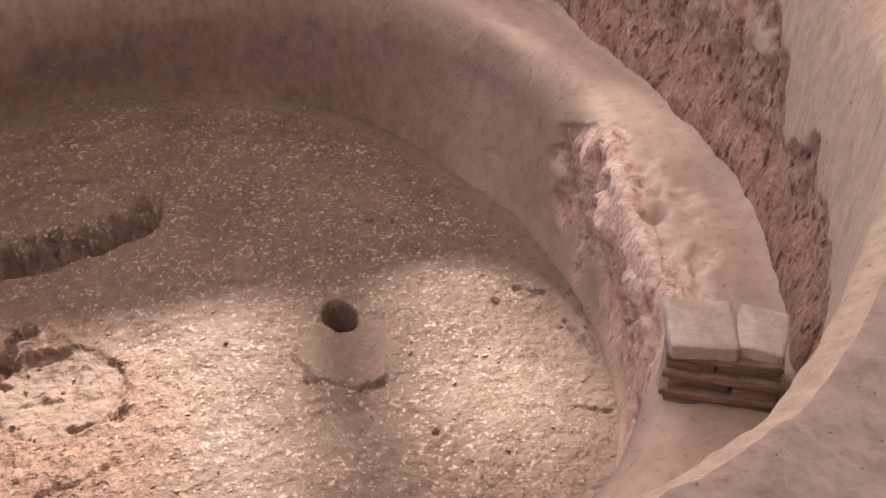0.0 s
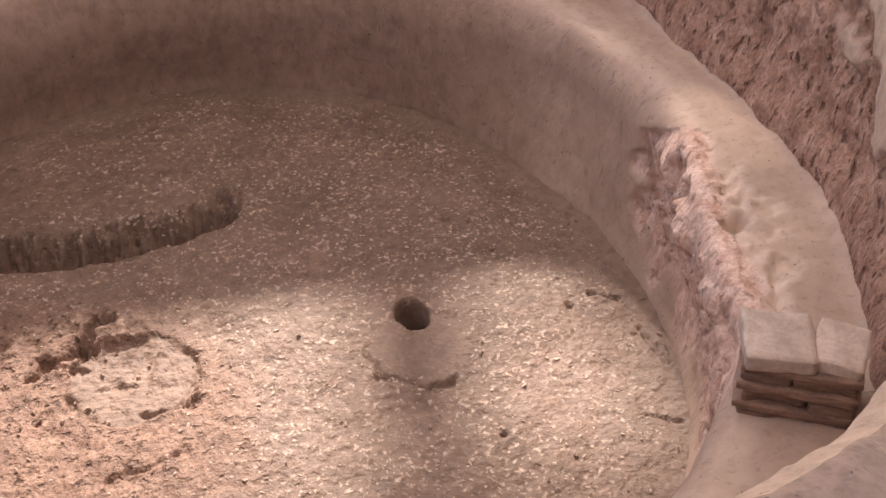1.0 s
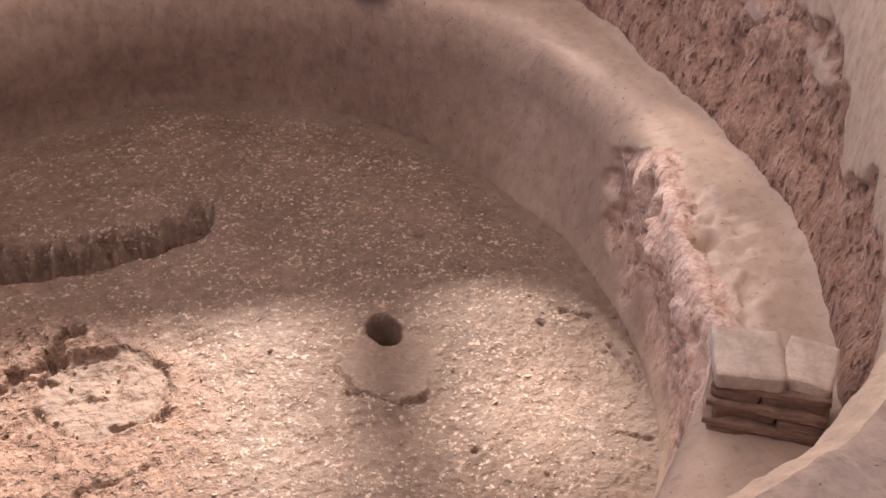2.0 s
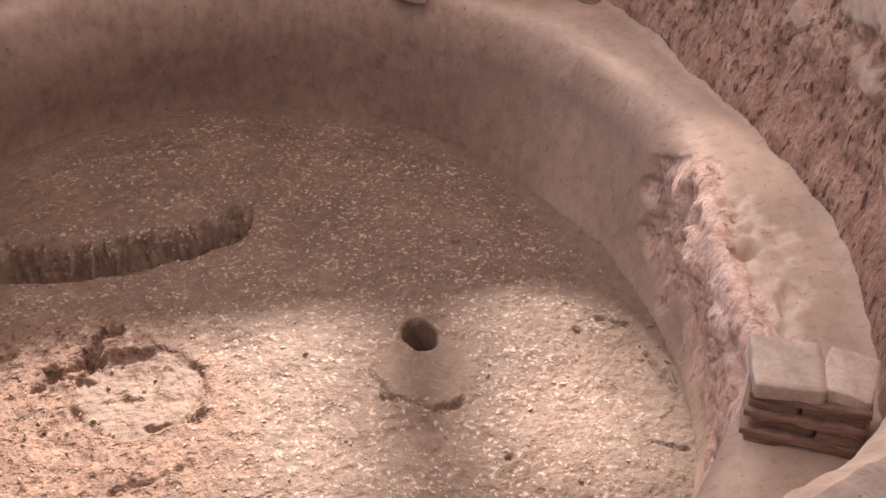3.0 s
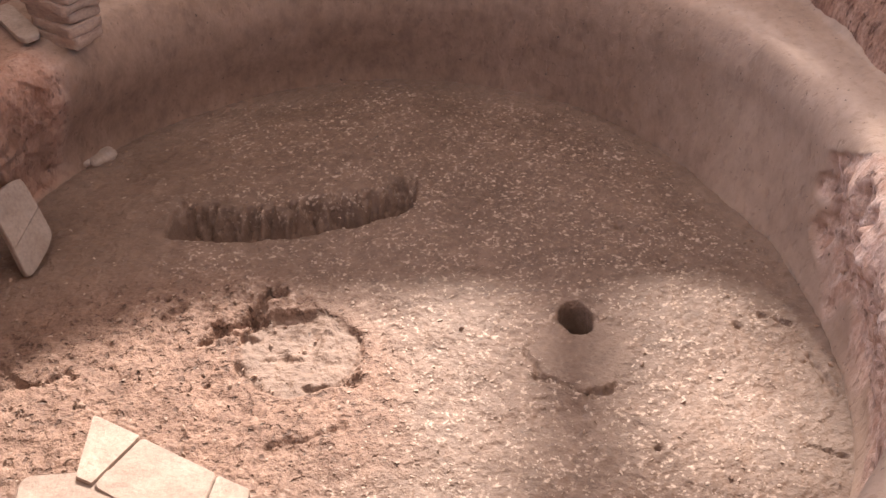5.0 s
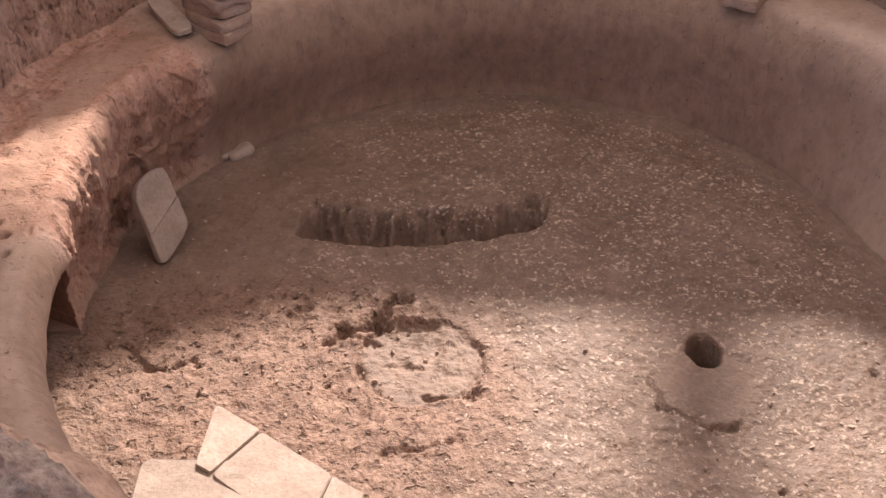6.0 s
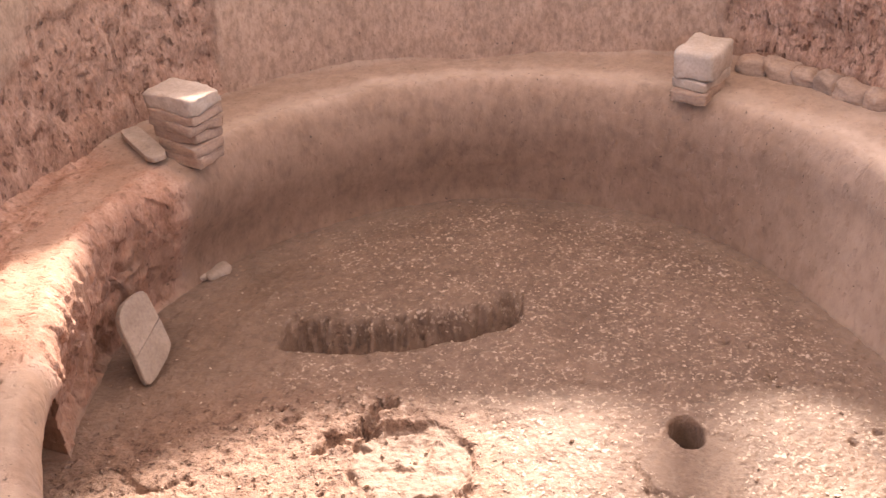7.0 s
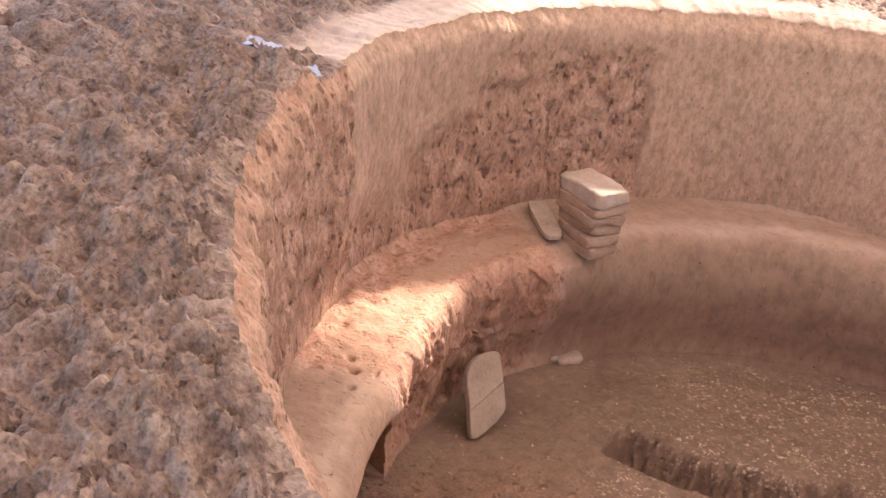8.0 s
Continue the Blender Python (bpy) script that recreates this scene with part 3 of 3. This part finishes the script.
def build_unseen_canopy():
    fabric, n, l, bsdf = nodes_of("unseen canopy fabric")
    co = n.new("ShaderNodeTexCoord").outputs["Object"]
    # translucent, so the added panels also give the pit a warm fill
    cloth = n.new("ShaderNodeBsdfTranslucent")
    l.new(ramp(n, l, tex_noise(n, l, co, 2.0, 4, 0.5), [(0.3, (0.42, 0.345, 0.29)), (0.7, (0.48, 0.395, 0.33))]), cloth.inputs[0])
    l.new(cloth.outputs[0], n["Material Output"].inputs[0])
    metal, n, l, bsdf = nodes_of("painted steel")
    bsdf.inputs["Base Color"].default_value = (0.3, 0.28, 0.25, 1)
    bsdf.inputs["Roughness"].default_value = 0.5
    root = tagged(new("unseen_canopy"), "added unseen panels of translucent fabric on posts, shaping the sun on the pit", "canopy", kind="structure")
    # panel edges and gaps are set by where sun and shade should fall
    for x0, y0, x1, y1 in ((-3.3, -4.6, 6.4, 3.95), (-3.3, 3.95, -1.95, 4.75), (-1.95, 3.95, -1.15, 4.22), (0.86, 3.95, 6.4, 4.62), (0.95, 4.72, 1.42, 5.95), (2.1, 4.75, 6.4, 5.85), (1.44, 5.58, 2.1, 5.82)):
        bm = bmesh.new()
        cols, rows = max(2, int(x1 - x0) * 3), max(2, int(y1 - y0) * 3)
        grid = [[bm.verts.new((x0 + (x1 - x0) * i / cols, y0 + (y1 - y0) * j / rows, 4.2 + 0.02 * math.sin(i * 1.3 + j))) for i in range(cols + 1)] for j in range(rows + 1)]
        for j in range(rows):
            for i in range(cols):
                bm.faces.new((grid[j][i], grid[j][i + 1], grid[j + 1][i + 1], grid[j + 1][i]))
        part("shade_panel", bm, fabric, root)
    for x, y in ((-3.25, -4.55), (6.3, -4.55), (-3.25, 3.9), (6.3, 5.4)):
        part("post", box_bm(x - 0.06, y - 0.06, 1.7, x + 0.06, y + 0.06, 4.25), metal, root)


build_unseen_canopy()


# ---- stones ----
def rough_block(sx, sy, sz, seed, cuts=10, round_=0.07, amp=0.11):
    """A hand-dressed stone: a box with worn corners and an uneven skin."""
    bm = bmesh.new()
    bmesh.ops.create_cube(bm, size=2.0)
    bmesh.ops.subdivide_edges(bm, edges=bm.edges[:], cuts=cuts, use_grid_fill=True)
    k = min(sx, sy, sz)
    for v in bm.verts:
        c = np.array(v.co)
        half = np.array((sx, sy, sz)) / 2
        p = c * half
        inner = np.maximum(half - round_ * k * 2.2, 0.0)
        q = np.clip(p, -inner, inner)
        d = p - q
        length = np.linalg.norm(d)
        if length > 1e-9:
            p = q + d / length * min(length, round_ * k * 2.2)
        w = noise.noise_vector(Vector(p) * 9 + Vector((seed * 3.1, seed, -seed)))
        w2 = noise.noise_vector(Vector(p) * 30 + Vector((seed, seed * 2.0, seed)))
        v.co = Vector(p) + w * amp * k + w2 * amp * 0.35 * k
    for f in bm.faces:
        f.smooth = True
    return bm


def pillar(label, x, y, turn, courses, z=Z_BENCH - 0.02):
    """A short pillar of stacked stones: courses of (sx, sy, height, dx, dy, turn, material), from below."""
    root = tagged(new("stone_stack"), label, "stone stack", group="stone stacks on the bench")
    root.matrix_world = pose(x, y, z, 0, 0, turn)
    wide = 0.86 if "leaning" in label else 1.0
    at = 0.0
    for k, (sx, sy, h, dx, dy, a, mat) in enumerate(courses):
        ob = part("cap_stone" if mat in (M_PALE, M_CAP) else "stone", rough_block(sx * wide, sy * wide, h * 1.06, 3 + k * 1.7 + x, amp=0.3 if mat is M_BROWN else 0.2 if h < 0.1 else 0.07), mat, root)
        if abs(dy) > 0.05 and k and abs(courses[k - 1][4]) > 0.05:
            at -= courses[k - 1][2]
        ob.location = (dx, dy, at + h / 2)
        ob.rotation_euler = (radians(1.5 * math.sin(k * 2.3 + x)), radians(1.5 * math.cos(k * 1.9)), radians(a))
        at += h
    return root


# pillar beside the broken bench: +x of its frame points at the pit's centre
pillar("squat pillar of brown layered stones under two pale cap stones", 2.017, -1.45, -114, [
    (0.20, 0.15, 0.044, 0, -0.085, 2, M_BROWN), (0.19, 0.17, 0.044, 0.008, 0.08, -3, M_BROWN), (0.205, 0.345, 0.024, 0.010, 0, -2, M_BROWN),
    (0.19, 0.19, 0.05, -0.002, -0.065, 4, M_BROWN), (0.20, 0.13, 0.05, 0.008, 0.10, -2, M_BROWN), (0.205, 0.34, 0.026, 0.012, 0, -3, M_BROWN),
    (0.19, 0.14, 0.042, 0.004, -0.09, 2, M_BROWN), (0.20, 0.18, 0.042, 0.0, 0.075, -4, M_BROWN), (0.205, 0.335, 0.022, 0.008, 0, -1, M_BROWN),
    (0.225, 0.20, 0.05, 0.006, -0.075, 7, M_CAP), (0.19, 0.15, 0.04, -0.008, 0.10, -9, M_CAP)])
pillar("leaning stack of flat tan stones with pale cap", -1.31, 1.20, -30, [
    (0.33, 0.22, 0.06, 0, 0, 3, M_TAN), (0.31, 0.23, 0.055, 0.015, 0, -4, M_TAN), (0.34, 0.22, 0.06, -0.01, 0.01, 2, M_TAN),
    (0.36, 0.25, 0.055, 0.0, 0, -3, M_TAN), (0.35, 0.24, 0.05, 0.01, 0, 2, M_TAN), (0.38, 0.25, 0.075, 0.0, 0, 2, M_PALE)])
pillar("small stack of pale stones set against the wall", 1.26, 1.92, -120, [
    (0.27, 0.21, 0.06, 0.04, 0, 3, M_TAN), (0.29, 0.19, 0.05, 0.0, 0, -6, M_PALE), (0.31, 0.22, 0.15, -0.01, 0, 4, M_CAP)])


def flat_slab(corners, thick, seed, rounding=0.3):
    """A flagstone from its four upper corners, thick downwards, with rounded corners and worn edges."""
    c = [Vector(p) for p in corners]
    bends = rounding if isinstance(rounding, list) else [rounding] * 4
    mid = sum(c, Vector()) / 4
    nrm = ((c[2] - c[0]).cross(c[3] - c[1])).normalized()
    ring = []
    for i in range(4):
        a, b, d = c[i - 1], c[i], c[(i + 1) % 4]
        for s in np.linspace(0, 1, 6):
            p0, p1 = b.lerp(a, bends[i] * (1 - s)), b.lerp(d, bends[i] * s)
            ring.append(p0.lerp(p1, s))
    bm = bmesh.new()
    ring = [p + 0.006 * noise.noise_vector(p * 14 + Vector((seed, 0, 0))) for p in ring]
    lower = [bm.verts.new(mid + (p - mid) * 0.97 - nrm * thick) for p in ring]
    low2 = [bm.verts.new(p - nrm * thick * 0.85) for p in ring]
    up2 = [bm.verts.new(p - nrm * thick * 0.15) for p in ring]
    upper = [bm.verts.new(mid + (p - mid) * 0.965) for p in ring]
    inner = [bm.verts.new(mid + (p - mid) * 0.5 + nrm * 0.004 * noise.noise(p * 9)) for p in ring]
    k = len(ring)
    for lo, hi in ((lower, low2), (low2, up2), (up2, upper), (upper, inner)):
        for i in range(k):
            bm.faces.new((lo[i], lo[(i + 1) % k], hi[(i + 1) % k], hi[i]))
    bm.faces.new(inner)
    bm.faces.new(lower[::-1])
    bmesh.ops.recalc_face_normals(bm, faces=bm.faces[:])
    return bm


leaning = tagged(new("stone_slab"), "pale cracked stone slab with rounded corners leaning against the bench", "stone slab")
FL, FR, HR, HL = Vector((-1.375, 0.26, 0.0)), Vector((-1.315, 0.50, 0.075)), Vector((-1.445, 0.60, 0.36)), Vector((-1.515, 0.38, 0.345))
for a, b, c, d in ((0.0, 0.40, 0.0, 0.475), (0.398, 1.0, 0.473, 1.0)):
    q = [FL.lerp(HL, a), FR.lerp(HR, c), FR.lerp(HR, d), FL.lerp(HL, b)]
    part("slab_piece", flat_slab(q, 0.035, 2.0 + a, [0.3, 0.3, 0.02, 0.02] if a == 0 else [0.02, 0.02, 0.42, 0.42]), M_PALE, leaning)

lying = tagged(new("broken_slab"), "pale stone slab cracked in three, lying on the floor", "stone slab")
TL, TR, BR, BL = Vector((-0.82, -0.67, 0.10)), Vector((-0.17, -1.02, 0.075)), Vector((-0.16, -1.36, 0.075)), Vector((-0.79, -1.0, 0.115))
for a, b, c, d in ((0.0, 0.32, 0.0, 0.10), (0.327, 0.80, 0.107, 0.72), (0.807, 1.0, 0.727, 1.0)):
    q = [TL.lerp(TR, a), TL.lerp(TR, b), BL.lerp(BR, d), BL.lerp(BR, c)]
    part("slab_piece", flat_slab(q[::-1], 0.05, a * 9, 0.07), M_PALE, lying)
under = part("flagstone", flat_slab([(-1.0, -0.98, 0.045), (-0.62, -0.95, 0.05), (-0.5, -1.25, 0.05), (-0.95, -1.3, 0.045)], 0.05, 5.0, 0.15), M_PALE)
tagged(under, "pale flagstone lying flat under the broken slab", "flagstone")
side = part("flagstone", flat_slab([(-1.72, 1.33, 0.80), (-1.64, 1.40, 0.80), (-1.38, 1.08, 0.79), (-1.46, 1.02, 0.78)], 0.03, 6.0, 0.25), M_PALE)
tagged(side, "small pale flat stone at the foot of the stack", "flagstone")

# row of rounded stones where the far ledge meets the wall
for k, deg in enumerate((55.5, 51.5, 48, 44.5, 41, 37.5)):
    w = 0.13 + 0.03 * math.sin(k * 2.1)
    ob = part("rubble_stone", rough_block(0.13, w + 0.04, 0.13, 30 + k * 2.3, 8, 0.17, 0.2), M_TAN)
    ob.matrix_world = pose(CX + 2.34 * math.cos(radians(deg)), CY + 2.34 * math.sin(radians(deg)), Z_BENCH + 0.035, 0, 4, deg + 8 * math.sin(k * 3.7))
    tagged(ob, "rounded tan stone set along the foot of the wall", "stone", group="row of stones on the ledge")


# ---- loose stuff on the floor ----
def scatter(name, count, low, high, material, where, label, flat=0.4, sink=0.3):
    rng = np.random.default_rng(len(name) * 7)
    verts, faces = [], []
    base = np.array([(1, 0, 0), (0.3, 0.9, 0), (-0.8, 0.5, 0), (-0.7, -0.6, 0), (0.4, -0.9, 0), (0, 0, 1), (0, 0, -1)], float)
    tri = [(i, (i + 1) % 5, 5) for i in range(5)] + [((i + 1) % 5, i, 6) for i in range(5)]
    made = 0
    while made < count:
        x, y = rng.uniform(-1.9, 1.9, 2)
        if rng.random() > where(x, y):
            continue
        size = low + (high - low) * rng.random() ** 3
        a = rng.uniform(0, 6.28)
        p = base * (1 + 0.5 * rng.uniform(-1, 1, (7, 3))) * (size, size * rng.uniform(0.5, 1), size * flat)
        tilt = rng.normal(0, 0.35)
        c, si = math.cos(a), math.sin(a)
        p = p @ np.array([[1, 0, 0], [0, math.cos(tilt), math.sin(tilt)], [0, -math.sin(tilt), math.cos(tilt)]])
        p = p @ np.array([[c, si, 0], [-si, c, 0], [0, 0, 1]])
        ground_z = FLOOR_Z(x + CX, y + CY)
        k = len(verts) * 7
        verts.append(p + (x + CX, y + CY, ground_z + size * flat * (1 - 2 * sink)))
        faces += [tuple(k + i for i in t) for t in tri]
        made += 1
    me = bpy.data.meshes.new(name)
    me.from_pydata(np.concatenate(verts).tolist(), [], faces)
    me.materials.append(material)
    tagged(new(name, me), label, "grit", kind="stuff")


def FLOOR_Z(x, y):
    i, j = (int(round((v + 2.45) / 4.9 * 519)) for v in (y - CY, x - CX))
    return float(FLOOR_GRID[i, j])


M_FLAKE = stone("pale flakes", (0.50, 0.39, 0.31), (0.33, 0.24, 0.18))
M_CLOD = stone("earth crumbs", (0.40, 0.28, 0.205), (0.29, 0.195, 0.14))


def on_floor(x, y):
    r, d = math.hypot(x, y), math.degrees(math.atan2(y, x))
    if r > R_FLOOR(d) - 0.09:
        return 0.0
    X, Y = x + CX, y + CY
    if math.hypot(X - 1.08, Y + 0.2) < 0.2 or math.hypot(X + 0.11, Y + 0.22) < 0.26 or math.hypot(X - 1.05, Y) < 0.09:
        return 0.02
    if X < -0.75 or (X < 0.05 and Y < 0.1):
        return 0.1
    return 0.45 + 0.55 * min(1.0, max(0.0, (X + 0.2) / 1.0))


def crumbly(x, y):
    X, Y = x + CX, y + CY
    r, d = math.hypot(x, y), math.degrees(math.atan2(y, x))
    if r > R_FLOOR(d) - 0.03 or math.hypot(X - 1.05, Y) < 0.1:
        return 0.0
    return max(math.exp(-((math.hypot(X + 0.4, Y + 0.1) / 0.4) ** 2)), 0.8 * math.exp(-((math.hypot(X + 1.2, Y + 0.45) / 0.35) ** 2)), 0.5 * math.exp(-((r - R_FLOOR(d) + 0.08) / 0.1) ** 2), 0.03)


scatter("floor_flakes", 5000, 0.003, 0.0125, M_FLAKE, on_floor, "countless small pale flakes in the floor", 0.22, 0.3)
scatter("floor_crumbs", 600, 0.003, 0.016, M_CLOD, crumbly, "scattered brown earth crumbs on the floor", 0.6, 0.2)


# ---- small things ----
for k, (x, y, w, a) in enumerate(((-1.41, 1.20, 0.085, 35), (-1.31, 1.26, 0.10, 45))):
    ob = part("plaster_lump", rough_block(w * 1.5, w * 0.8, w * 0.6, 60 + k, 6, 0.2, 0.25), M_PALE)
    ob.matrix_world = pose(x, y, 0.02, 5, -8, a)
    tagged(ob, "pale lump of fallen plaster at the foot of the bench", "plaster lump", group="fallen plaster")


def plastic_scrap(x, y, z, size, turn):
    mat, n, l, bsdf = nodes_of("thin plastic")
    bsdf.inputs["Base Color"].default_value = (0.36, 0.39, 0.50, 1)
    bsdf.inputs["Roughness"].default_value = 0.25
    bm = bmesh.new()
    bmesh.ops.create_grid(bm, x_segments=14, y_segments=9, size=0.5)
    for v in bm.verts:
        p = v.co.copy()
        v.co.x *= size * (1 + 0.2 * noise.noise(p * 5))
        v.co.y *= size * 0.5
        v.co.z = 0.16 * size * noise.noise(p * 5 + Vector((x, y, 0))) + 0.05 * size
    top = bm.faces[:]
    bmesh.ops.solidify(bm, geom=top, thickness=0.003)
    for f in bm.faces:
        f.smooth = True
    ob = part("plastic_scrap", bm, mat)
    ob.matrix_world = pose(x, y, z, 8, 10, turn)
    tagged(ob, "crumpled bluish white plastic scrap lying on the ground", "plastic scrap", group="plastic scraps")


plastic_scrap(-2.30, -0.27, 1.862, 0.15, 20)
plastic_scrap(-1.99, -0.36, 1.845, 0.10, -40)
